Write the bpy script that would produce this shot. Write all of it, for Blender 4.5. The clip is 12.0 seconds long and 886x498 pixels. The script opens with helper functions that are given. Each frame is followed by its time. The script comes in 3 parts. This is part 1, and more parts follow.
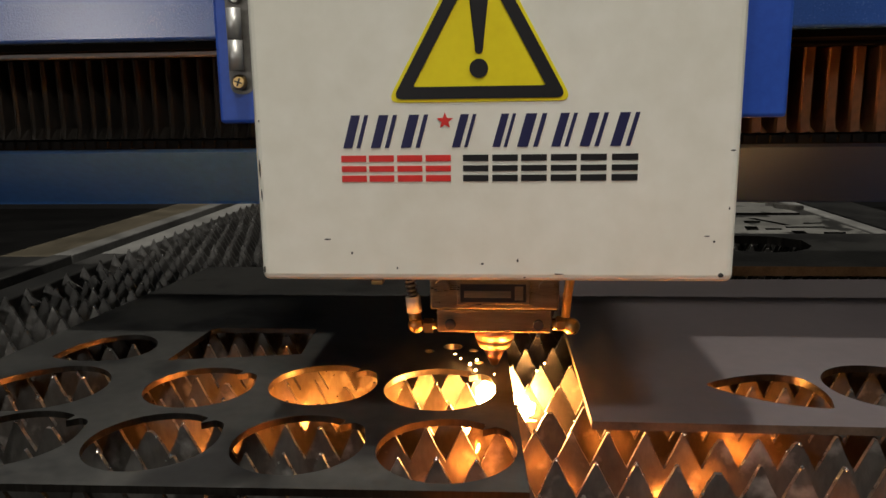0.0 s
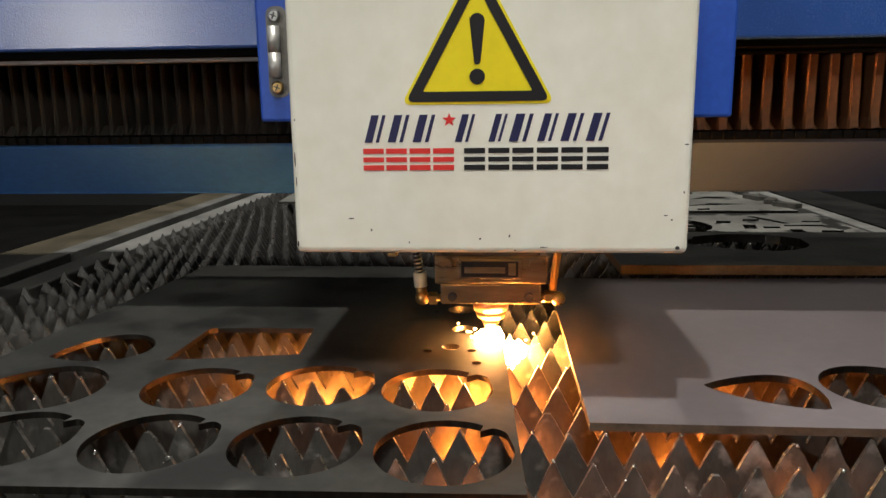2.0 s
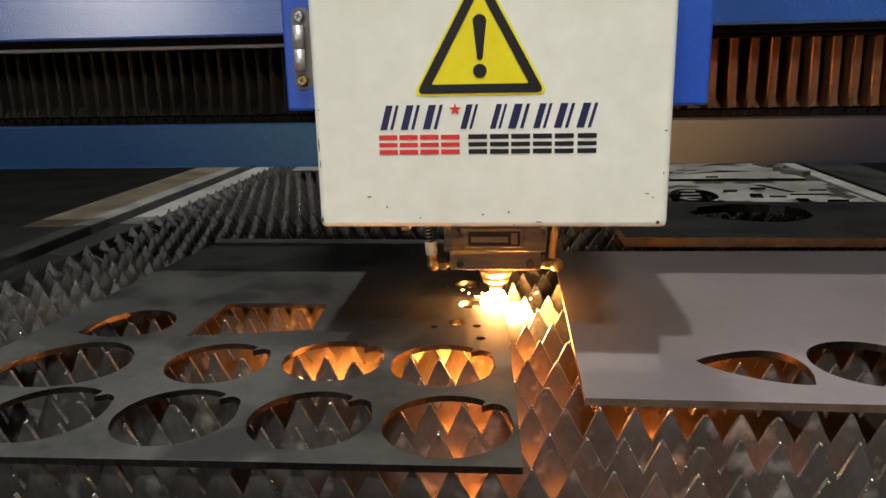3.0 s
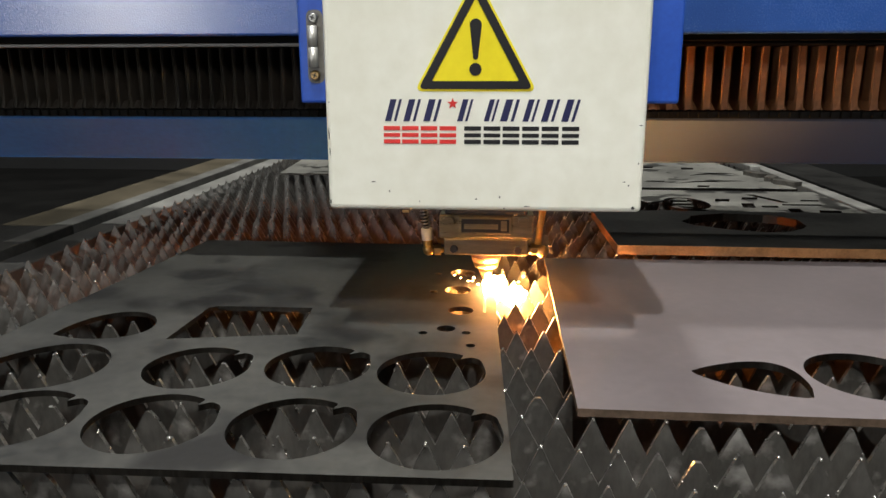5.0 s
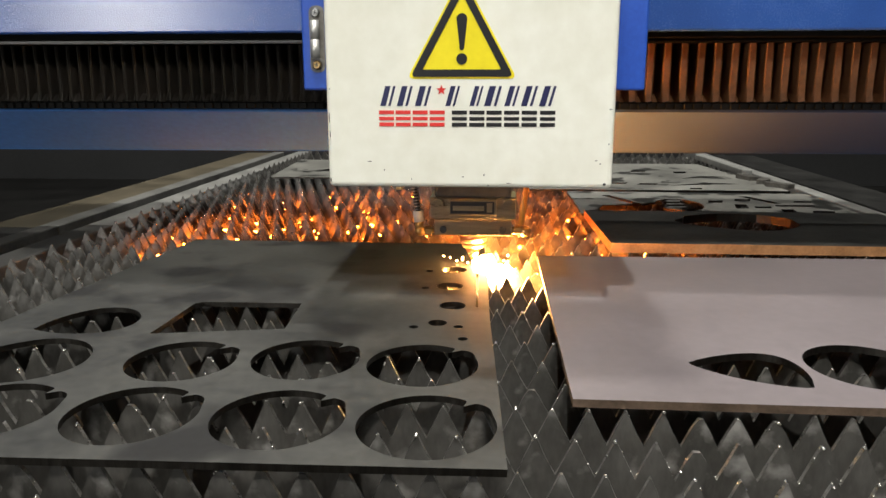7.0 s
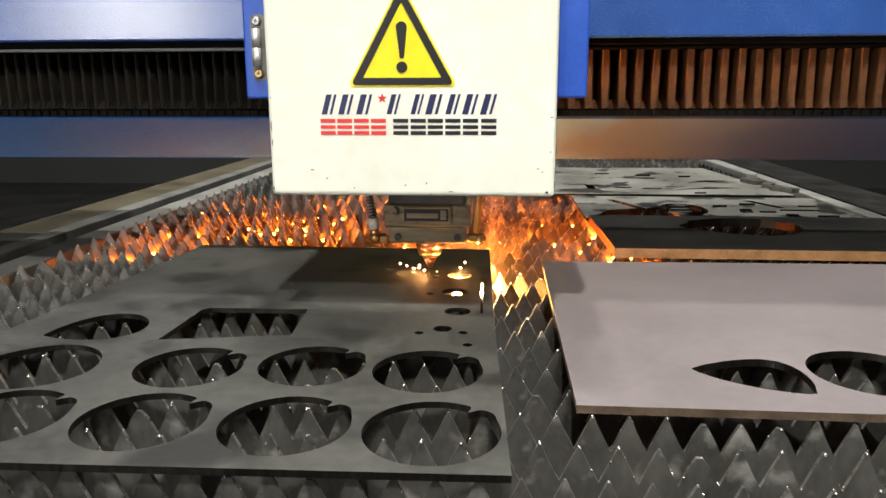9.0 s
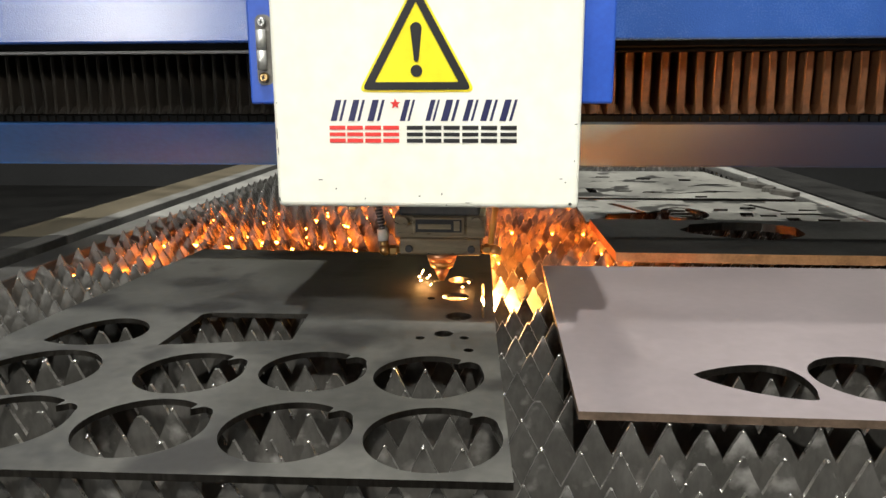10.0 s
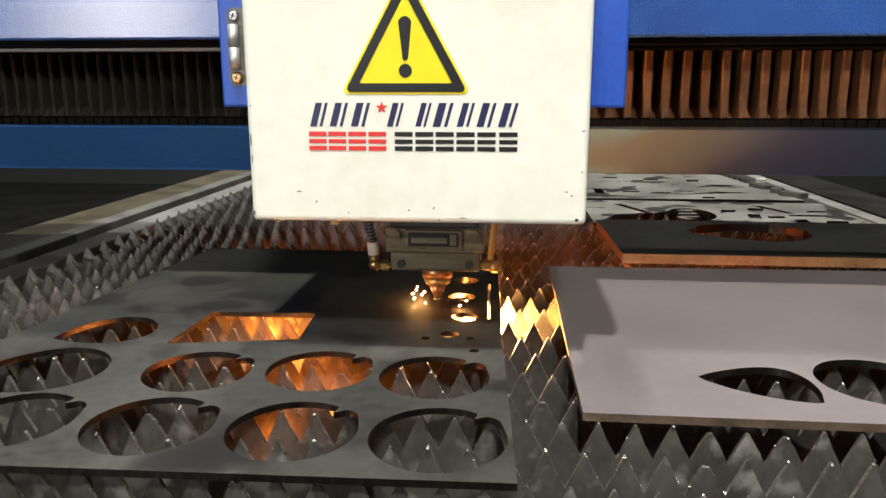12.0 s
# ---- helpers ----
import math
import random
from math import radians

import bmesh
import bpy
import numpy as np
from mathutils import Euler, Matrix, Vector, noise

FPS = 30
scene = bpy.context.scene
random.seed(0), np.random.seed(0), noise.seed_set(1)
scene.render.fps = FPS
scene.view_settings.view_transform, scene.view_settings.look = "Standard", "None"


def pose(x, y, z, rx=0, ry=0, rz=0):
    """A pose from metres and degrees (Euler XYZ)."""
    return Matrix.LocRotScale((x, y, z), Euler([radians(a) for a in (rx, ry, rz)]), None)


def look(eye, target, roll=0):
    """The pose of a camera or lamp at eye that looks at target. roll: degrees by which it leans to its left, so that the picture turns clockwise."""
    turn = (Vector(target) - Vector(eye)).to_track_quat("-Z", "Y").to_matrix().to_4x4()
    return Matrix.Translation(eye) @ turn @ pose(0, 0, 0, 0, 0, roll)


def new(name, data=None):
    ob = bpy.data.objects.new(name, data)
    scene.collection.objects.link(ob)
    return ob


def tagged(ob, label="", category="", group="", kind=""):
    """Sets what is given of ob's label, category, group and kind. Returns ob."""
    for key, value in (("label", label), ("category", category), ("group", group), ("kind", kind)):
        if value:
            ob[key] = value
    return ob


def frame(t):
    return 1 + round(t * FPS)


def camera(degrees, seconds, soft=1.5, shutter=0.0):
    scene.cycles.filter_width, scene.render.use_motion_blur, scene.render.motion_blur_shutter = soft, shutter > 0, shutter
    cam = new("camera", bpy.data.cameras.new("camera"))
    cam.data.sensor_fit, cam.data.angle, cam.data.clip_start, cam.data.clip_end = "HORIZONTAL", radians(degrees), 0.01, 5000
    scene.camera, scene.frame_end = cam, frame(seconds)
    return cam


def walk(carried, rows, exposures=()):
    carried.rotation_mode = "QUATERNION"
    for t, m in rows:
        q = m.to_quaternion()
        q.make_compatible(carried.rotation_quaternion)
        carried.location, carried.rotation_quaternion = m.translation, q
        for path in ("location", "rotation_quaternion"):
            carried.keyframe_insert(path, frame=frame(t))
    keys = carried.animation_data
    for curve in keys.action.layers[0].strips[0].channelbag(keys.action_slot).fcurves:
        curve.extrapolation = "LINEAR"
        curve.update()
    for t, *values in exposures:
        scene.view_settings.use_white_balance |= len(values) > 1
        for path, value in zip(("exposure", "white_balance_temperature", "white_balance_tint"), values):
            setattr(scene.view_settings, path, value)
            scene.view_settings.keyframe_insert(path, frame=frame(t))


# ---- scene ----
cam = camera(62.2, 12.0)
PATH = [
    (0, (-0.0078, -0.0040, 1.1950), (-0.0851, 0.9754, 1.0085), -0.73),
    (0.5, (-0.0082, -0.0025, 1.1947), (-0.0785, 0.9773, 1.0071), -0.62),
    (1, (-0.0139, -0.0017, 1.2018), (-0.0832, 0.9772, 1.0094), -0.67),
    (1.5, (-0.0110, 0.0003, 1.1998), (-0.0825, 0.9797, 1.0111), -0.55),
    (2, (-0.0068, -0.0020, 1.1994), (-0.0824, 0.9766, 1.0079), -0.69),
    (2.5, (-0.0025, -0.0162, 1.2152), (-0.0939, 0.9530, 0.9866), -0.73),
    (3, (0.0063, -0.0330, 1.2333), (-0.0878, 0.9319, 0.9880), -1.17),
    (5, (0.0023, -0.0100, 1.2239), (-0.0764, 0.9585, 0.9875), -0.08),
    (5.5, (0.0017, 0.0028, 1.1903), (-0.0571, 0.9759, 0.9674), 0.22),
    (6, (0.0010, 0.0008, 1.1849), (-0.0626, 0.9745, 0.9662), 0.25),
    (6.5, (0.0021, 0.0001, 1.1922), (-0.0647, 0.9743, 0.9767), 0.05),
    (7, (0.0022, 0.0027, 1.1958), (-0.0661, 0.9756, 0.9748), -0.03),
    (9, (0.0030, -0.0038, 1.2019), (-0.0723, 0.9694, 0.9849), -0.20),
    (9.5, (0.0021, -0.0010, 1.2039), (-0.0728, 0.9721, 0.9862), -0.21),
    (10, (0.0013, -0.0018, 1.2044), (-0.0739, 0.9723, 0.9909), -0.17),
    (10.5, (0.0008, 0.0002, 1.2077), (-0.0739, 0.9748, 0.9966), -0.14),
    (11, (0.0010, 0.0002, 1.2096), (-0.0745, 0.9749, 0.9993), -0.03),
    (11.5, (0.0077, -0.0020, 1.2102), (-0.0610, 0.9727, 0.9974), 0.01),
    (12, (0.0034, -0.0053, 1.2077), (-0.0822, 0.9676, 0.9927), -0.02),
]
EXPOSURES = [(0, -0.76, 6690, 12), (0.5, -0.93, 6680, 13), (0.9, -0.76, 6620, 11), (1.5, -0.58, 6560, 11), (2.5, 0.0, 6420, 10), (3.2, -0.04, 6380, 10), (5.0, 0.20, 6330, 10), (6.0, 0.03, 6380, 11), (7, 0.46, 6430, 10), (9, 0.83, 6470, 9), (10, 0.89, 6450, 9), (11, 0.81, 6450, 9), (12, 0.74, 6450, 9)]
walk(cam, [(t, look(eye, target, roll)) for t, eye, target, roll in PATH], EXPOSURES)

# seconds, x and y of the cutting head's front face
HEAD = [
    (0, 0.0750, 0.5617),
    (0.5, 0.0738, 0.5908),
    (1, 0.0729, 0.6234),
    (1.5, 0.0719, 0.6546),
    (2, 0.0722, 0.6821),
    (2.5, 0.0722, 0.7108),
    (3, 0.0714, 0.7380),
    (5, 0.0685, 0.8508),
    (5.5, 0.0688, 0.8812),
    (6, 0.0674, 0.9083),
    (6.5, 0.0681, 0.9385),
    (7, 0.0577, 0.9606),
    (7.6, 0.0360, 0.9860),
    (8.3, -0.0020, 0.9790),
    (9, -0.0224, 0.9423),
    (9.5, -0.0062, 0.9138),
    (10, 0.0005, 0.8879),
    (10.5, -0.0000, 0.8578),
    (11, -0.0134, 0.8346),
    (11.5, -0.0240, 0.8089),
    (12, -0.0075, 0.7882),
]

TOP = 0.90          # height of the sheets' upper face
SHEET = 0.0085      # sheet thickness
JOINT = 1.62        # where the two lengths of the table's rails meet, split for the shaded front
END = 3.5           # far end of the cutting table
PITCH = 0.0613      # distance from slat to slat

# ---- world and lamps ----
world = bpy.data.worlds.new("world")
scene.world = world
world.use_nodes = True
world.node_tree.nodes["Background"].inputs[0].default_value = (0.55, 0.62, 0.75, 1)
world.node_tree.nodes["Background"].inputs[1].default_value = 0.03

LAMPS = [  # x, y, z, size x, size y, watts
    (-0.25, -1.18, 7.8, 0.18, 0.14, 400),
    (0.7, -2.5, 4.6, 0.7, 0.5, 165),
    # weak fill added for the right side; no such lamp is known
    (2.6, -2.2, 4.6, 0.7, 0.5, 14),
    (-0.25, 2.6, 7.8, 0.30, 0.22, 190),
]
CEILING = 8.2        # height of the hall
WINDOW = (-4.75, -3.55, 1.6, 2.4)   # x and z of the daylit window behind the camera


# ---- materials ----
def material(name, base=(0.5, 0.5, 0.5), rough=0.5, metal=0.0, emit=None, strength=0.0):
    m = bpy.data.materials.new(name)
    m.use_nodes = True
    b = m.node_tree.nodes["Principled BSDF"]
    b.inputs["Base Color"].default_value = (*base, 1)
    b.inputs["Roughness"].default_value = rough
    b.inputs["Metallic"].default_value = metal
    if emit:
        b.inputs["Emission Color"].default_value = (*emit, 1)
        b.inputs["Emission Strength"].default_value = strength
    return m


def worn(name, dark, light, rough=(0.35, 0.6), metal=0.0, scale=8.0, fine=120.0, bump=0.1, stretch=(1, 1, 1),
         speck=None, speck_at=0.72, speck_scale=30.0, bump_far=0.002, speck_soft=0.03):
    """Two tones mixed by coarse and fine noise, with uneven gloss, fine relief and optional specks."""
    m = material(name, light, 0.5, metal)
    t = m.node_tree
    n, k = t.nodes, t.links.new
    b = n["Principled BSDF"]
    co = n.new("ShaderNodeTexCoord")
    mp = n.new("ShaderNodeMapping")
    mp.inputs["Scale"].default_value = stretch
    k(co.outputs["Object"], mp.inputs[0])
    big, small = n.new("ShaderNodeTexNoise"), n.new("ShaderNodeTexNoise")
    for node, s, d in ((big, scale, 5), (small, fine, 3)):
        k(mp.outputs[0], node.inputs["Vector"])
        node.inputs["Scale"].default_value, node.inputs["Detail"].default_value = s, d
    mix = n.new("ShaderNodeMix")
    mix.inputs[0].default_value = 0.35
    k(big.outputs[0], mix.inputs[2])
    k(small.outputs[0], mix.inputs[3])
    ramp = n.new("ShaderNodeValToRGB")
    ramp.color_ramp.elements[0].position, ramp.color_ramp.elements[1].position = 0.36, 0.64
    ramp.color_ramp.elements[0].color, ramp.color_ramp.elements[1].color = (*dark, 1), (*light, 1)
    k(mix.outputs[0], ramp.inputs[0])
    colour = ramp.outputs[0]
    if speck:
        spots = n.new("ShaderNodeTexNoise")
        spots.inputs["Scale"].default_value, spots.inputs["Detail"].default_value = speck_scale, 4
        k(co.outputs["Object"], spots.inputs["Vector"])
        cut = n.new("ShaderNodeMapRange")
        cut.inputs[1].default_value, cut.inputs[2].default_value = speck_at, speck_at + speck_soft
        k(spots.outputs[0], cut.inputs[0])
        over = n.new("ShaderNodeMix")
        over.data_type = "RGBA"
        k(cut.outputs[0], over.inputs[0])
        k(colour, over.inputs[6])
        over.inputs[7].default_value = (*speck, 1)
        colour = over.outputs[2]
    k(colour, b.inputs["Base Color"])
    gloss = n.new("ShaderNodeMapRange")
    gloss.inputs[1].default_value, gloss.inputs[2].default_value = 0.3, 0.7
    gloss.inputs[3].default_value, gloss.inputs[4].default_value = rough
    k(mix.outputs[0], gloss.inputs[0])
    k(gloss.outputs[0], b.inputs["Roughness"])
    bp = n.new("ShaderNodeBump")
    bp.inputs["Strength"].default_value, bp.inputs["Distance"].default_value = bump, bump_far
    k(small.outputs[0], bp.inputs["Height"])
    k(bp.outputs[0], b.inputs["Normal"])
    return m


def grey_along(m, colour, start, end):
    """Puts reflected light into the colour: greyer along x from start to end, noise-broken."""
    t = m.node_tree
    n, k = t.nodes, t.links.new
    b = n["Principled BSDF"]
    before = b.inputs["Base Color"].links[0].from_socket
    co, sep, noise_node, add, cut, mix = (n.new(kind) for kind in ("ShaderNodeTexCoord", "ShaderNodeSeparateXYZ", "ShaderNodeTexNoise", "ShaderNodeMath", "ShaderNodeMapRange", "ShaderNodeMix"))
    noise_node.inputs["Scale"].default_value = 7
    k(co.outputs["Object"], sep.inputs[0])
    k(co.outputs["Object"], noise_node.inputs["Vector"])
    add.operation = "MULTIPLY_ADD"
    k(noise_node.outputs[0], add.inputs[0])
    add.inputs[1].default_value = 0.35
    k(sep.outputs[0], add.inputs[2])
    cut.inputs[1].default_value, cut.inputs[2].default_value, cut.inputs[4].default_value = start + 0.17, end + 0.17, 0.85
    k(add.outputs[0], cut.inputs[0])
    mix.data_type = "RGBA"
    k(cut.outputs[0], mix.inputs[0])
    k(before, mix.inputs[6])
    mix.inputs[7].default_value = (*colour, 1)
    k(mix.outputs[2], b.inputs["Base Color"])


def vary(m, low, high):
    """Makes alike pieces differ a little in tone from one to the next."""
    n, k = m.node_tree.nodes, m.node_tree.links.new
    b = n["Principled BSDF"]
    before = b.inputs["Base Color"].links[0].from_socket
    info, span, mix = n.new("ShaderNodeObjectInfo"), n.new("ShaderNodeMapRange"), n.new("ShaderNodeVectorMath")
    span.inputs[3].default_value, span.inputs[4].default_value = low, high
    k(info.outputs["Random"], span.inputs[0])
    mix.operation = "SCALE"
    k(before, mix.inputs[0])
    k(span.outputs[0], mix.inputs["Scale"])
    k(mix.outputs[0], b.inputs["Base Color"])


SHEET_STEEL = worn("mill_scale_steel", (0.016, 0.0165, 0.0155), (0.060, 0.059, 0.054), (0.56, 0.72), 0.12, 5, 70, 0.06, speck=(0.012, 0.0115, 0.011), speck_at=0.525, speck_scale=6.5, speck_soft=0.08)
SHEET_PALE = worn("pale_steel", (0.128, 0.110, 0.115), (0.176, 0.152, 0.159), (0.52, 0.68), 0.12, 4, 60, 0.05)
SHEET_BRIGHT = worn("bright_zinc_sheet", (0.15, 0.15, 0.14), (0.34, 0.337, 0.31), (0.35, 0.55), 0.2, 6, 50, 0.05, speck=(0.04, 0.04, 0.038), speck_at=0.56, speck_scale=9)
SKELETON = worn("blackish_steel", (0.014, 0.014, 0.014), (0.05, 0.05, 0.046), (0.35, 0.6), 0.3, 7, 60, 0.08)
SLAT_STEEL = worn("stained_slat_steel", (0.092, 0.089, 0.083), (0.165, 0.160, 0.149), (0.3, 0.48), 0.68, 11, 170, 0.22, speck=(0.44, 0.43, 0.41), speck_at=0.57, speck_scale=24, speck_soft=0.16, stretch=(1, 1, 0.45))
vary(SLAT_STEEL, 0.8, 1.2)
SLAT_EDGE = worn("spattered_slat_edge", (0.13, 0.125, 0.118), (0.42, 0.41, 0.385), (0.22, 0.45), 0.8, 90, 500, 0.6)
SLAG = worn("burnt_slag", (0.02, 0.018, 0.016), (0.06, 0.053, 0.046), (0.6, 0.9), 0.0, 14, 90, 0.5)
SPATTER = worn("bright_spatter", (0.5, 0.48, 0.45), (0.8, 0.78, 0.72), (0.15, 0.3), 0.9, 40, 200, 0.05)
BLUE = worn("blue_hammer_paint", (0.017, 0.057, 0.235), (0.027, 0.085, 0.32), (0.2, 0.31), 0.0, 6, 420, 0.3)
BLUE.node_tree.nodes["Principled BSDF"].inputs["Coat Weight"].default_value = 0.7
BLUE.node_tree.nodes["Principled BSDF"].inputs["Coat Roughness"].default_value = 0.24
# Grey from light reflected on the right is mixed into this paint.
BLUE_LOWER = worn("lower_beam_blue", (0.044, 0.158, 0.48), (0.063, 0.225, 0.64), (0.6, 0.75), 0.0, 3, 90, 0.05)
grey_along(BLUE_LOWER, (0.046, 0.048, 0.056), 0.0, 0.2)
BLUE_LOWER.node_tree.nodes["Principled BSDF"].inputs["Specular IOR Level"].default_value = 0.15
BLUE_FLAT = worn("blue_bracket_paint", (0.012, 0.055, 0.33), (0.02, 0.085, 0.45), (0.4, 0.5), 0.0, 6, 160, 0.05)
WHITE = worn("cream_white_enamel", (0.65, 0.645, 0.555), (0.765, 0.77, 0.70), (0.32, 0.45), 0.0, 3, 40, 0.02, speck=(0.25, 0.22, 0.17), speck_at=0.79, speck_scale=38)
# Same cloth coloured twice: sparklit on the right, shaded on the left.
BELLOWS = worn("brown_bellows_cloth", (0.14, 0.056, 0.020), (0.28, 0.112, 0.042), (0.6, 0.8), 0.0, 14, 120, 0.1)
BELLOWS_SHADED = worn("shaded_bellows_cloth", (0.011, 0.009, 0.0065), (0.026, 0.019, 0.013), (0.55, 0.8), 0.0, 14, 120, 0.1)
BLACK = worn("black_rubber", (0.002, 0.002, 0.002), (0.006, 0.006, 0.006), (0.85, 0.95), 0.0, 20, 150, 0.1)
BLACK.node_tree.nodes["Principled BSDF"].inputs["Specular IOR Level"].default_value = 0.08
HEAD_METAL = worn("brushed_bronze_alloy", (0.22, 0.18, 0.125), (0.36, 0.30, 0.21), (0.25, 0.4), 0.85, 10, 90, 0.08, stretch=(1, 1, 12))
DARK_METAL = worn("dark_machine_steel", (0.025, 0.025, 0.027), (0.075, 0.075, 0.075), (0.45, 0.65), 0.5, 12, 90, 0.08)
BRASS = worn("brass", (0.45, 0.28, 0.10), (0.65, 0.45, 0.2), (0.22, 0.4), 0.95, 20, 120, 0.05)
COPPER = worn("copper_nozzle", (0.40, 0.18, 0.09), (0.62, 0.32, 0.18), (0.22, 0.4), 0.95, 20, 120, 0.05)
CUT_EDGE = worn("burnt_cut_edge", (0.062, 0.057, 0.050), (0.088, 0.081, 0.071), (0.28, 0.42), 1.0, 140, 700, 0.2, stretch=(1, 1, 0.1))
RIM_DARK = worn("dark_sheet_rim", (0.06, 0.042, 0.029), (0.13, 0.09, 0.064), (0.4, 0.6), 0.3, 30, 200, 0.2)
# Orange of the sparks' light is put into this rim colour.
RIM = worn("fire_tinted_rim", (0.20, 0.105, 0.045), (0.38, 0.20, 0.09), (0.4, 0.6), 0.3, 30, 200, 0.2)
NEAR_BLACK = worn("near_black_steel", (0.006, 0.006, 0.006), (0.02, 0.02, 0.019), (0.5, 0.75), 0.2, 9, 80, 0.1)
CHROME = worn("chrome", (0.30, 0.30, 0.29), (0.46, 0.46, 0.44), (0.28, 0.42), 0.95, 20, 120, 0.02)
DULL = worn("dull_zinc", (0.10, 0.095, 0.085), (0.2, 0.19, 0.175), (0.45, 0.6), 0.6, 40, 200, 0.1)
SATIN = worn("satin_steel", (0.5, 0.5, 0.48), (0.66, 0.66, 0.64), (0.35, 0.5), 0.7, 40, 200, 0.05)
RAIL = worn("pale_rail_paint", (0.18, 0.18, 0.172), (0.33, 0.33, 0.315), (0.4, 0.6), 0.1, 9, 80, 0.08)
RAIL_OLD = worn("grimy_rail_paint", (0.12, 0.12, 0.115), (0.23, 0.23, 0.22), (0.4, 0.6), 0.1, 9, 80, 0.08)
# Shade over the near left rails is put into this paint.
RAIL_SHADED = worn("shaded_rail_paint", (0.022, 0.022, 0.021), (0.075, 0.074, 0.07), (0.45, 0.65), 0.1, 9, 80, 0.08)
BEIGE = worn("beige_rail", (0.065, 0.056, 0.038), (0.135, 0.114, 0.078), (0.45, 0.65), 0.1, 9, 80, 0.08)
FLOOR = worn("near_black_concrete", (0.010, 0.010, 0.010), (0.024, 0.024, 0.023), (0.5, 0.75), 0.0, 2, 40, 0.1)
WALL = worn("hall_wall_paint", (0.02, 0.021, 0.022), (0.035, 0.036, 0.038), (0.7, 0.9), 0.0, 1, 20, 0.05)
YELLOW = worn("yellow_sticker", (0.72, 0.60, 0.015), (0.82, 0.70, 0.02), (0.3, 0.4), 0.0, 12, 90, 0.01)
INK = material("black_ink", (0.012, 0.012, 0.014), 0.4)
NAVY = material("navy_ink", (0.018, 0.020, 0.075), 0.4)
RED = material("red_ink", (0.62, 0.035, 0.03), 0.4)
HOSE_WHITE = material("white_ferrule", (0.75, 0.7, 0.62), 0.4)
HOSE_YELLOW = material("amber_hose", (0.6, 0.3, 0.06), 0.35)
LAMP_GLASS = material("lamp_diffuser", (0.9, 0.9, 0.9), 0.5, 0, (1.0, 0.97, 0.92), 14)
FLAME = material("white_hot_glow", (1, 0.8, 0.5), 0.5, 0, (1.0, 0.47, 0.14), 300)
DRIP = material("yellow_hot_drip", (1, 0.6, 0.2), 0.5, 0, (1.0, 0.40, 0.08), 2100)
JET = material("orange_hot_spray", (1, 0.5, 0.15), 0.5, 0, (1.0, 0.29, 0.045), 1050)
EMBER = material("orange_ember_spray", (0.9, 0.4, 0.1), 0.5, 0, (1.0, 0.24, 0.03), 270)
TRAIL = material("dull_orange_spray", (0.8, 0.35, 0.1), 0.5, 0, (1.0, 0.19, 0.016), 68)


# ---- building blocks ----
def mesh(name, bm, mat, parent=None, label=""):
    data = bpy.data.meshes.new(name)
    bm.to_mesh(data)
    bm.free()
    data.materials.append(mat)
    ob = new(name, data)
    if parent:
        ob.parent = parent
    if label:
        ob["label"] = label
    return ob


def part(name, bm, mat, parent, label=""):
    return mesh(name, bm, mat, parent, label)


def thing(name, x=0, y=0, z=0, label="", category="", group="", kind=""):
    ob = new(name)
    ob.location = (x, y, z)
    return tagged(ob, label, category, group, kind)


def box(x0, x1, y0, y1, z0, z1, bevel=0.0, seg=2, bm=None):
    bm = bm or bmesh.new()
    made = bmesh.ops.create_cube(bm, size=1, matrix=Matrix.Translation(((x0 + x1) / 2, (y0 + y1) / 2, (z0 + z1) / 2)) @ Matrix.Diagonal((x1 - x0, y1 - y0, z1 - z0, 1)))
    if bevel:
        edges = list({e for v in made["verts"] for e in v.link_edges})
        bmesh.ops.bevel(bm, geom=edges, offset=bevel, segments=seg, profile=0.5, affect="EDGES")
    return bm


def cyl(r0, r1, p, q, n=20, bm=None):
    bm = bm or bmesh.new()
    p, q = Vector(p), Vector(q)
    turn = (q - p).to_track_quat("Z", "Y").to_matrix().to_4x4()
    bmesh.ops.create_cone(bm, cap_ends=True, segments=n, radius1=r0, radius2=r1, depth=(q - p).length, matrix=Matrix.Translation((p + q) / 2) @ turn)
    return bm


def smooth(ob):
    for f in ob.data.polygons:
        f.use_smooth = len(f.vertices) < 5   # flat end caps stay flat
    return ob


def tube(points, r, n=10):
    bm = bmesh.new()
    rings = []
    for i, p in enumerate(points):
        a, b = Vector(points[max(i - 1, 0)]), Vector(points[min(i + 1, len(points) - 1)])
        turn = (b - a).to_track_quat("Z", "Y").to_matrix()
        rings.append([bm.verts.new(Vector(p) + turn @ Vector((r * math.cos(2 * math.pi * k / n), r * math.sin(2 * math.pi * k / n), 0))) for k in range(n)])
    for u, v in zip(rings, rings[1:]):
        for k in range(n):
            bm.faces.new((u[k], u[(k + 1) % n], v[(k + 1) % n], v[k]))
    bm.faces.new(rings[0][::-1])
    bm.faces.new(rings[-1])
    return bm


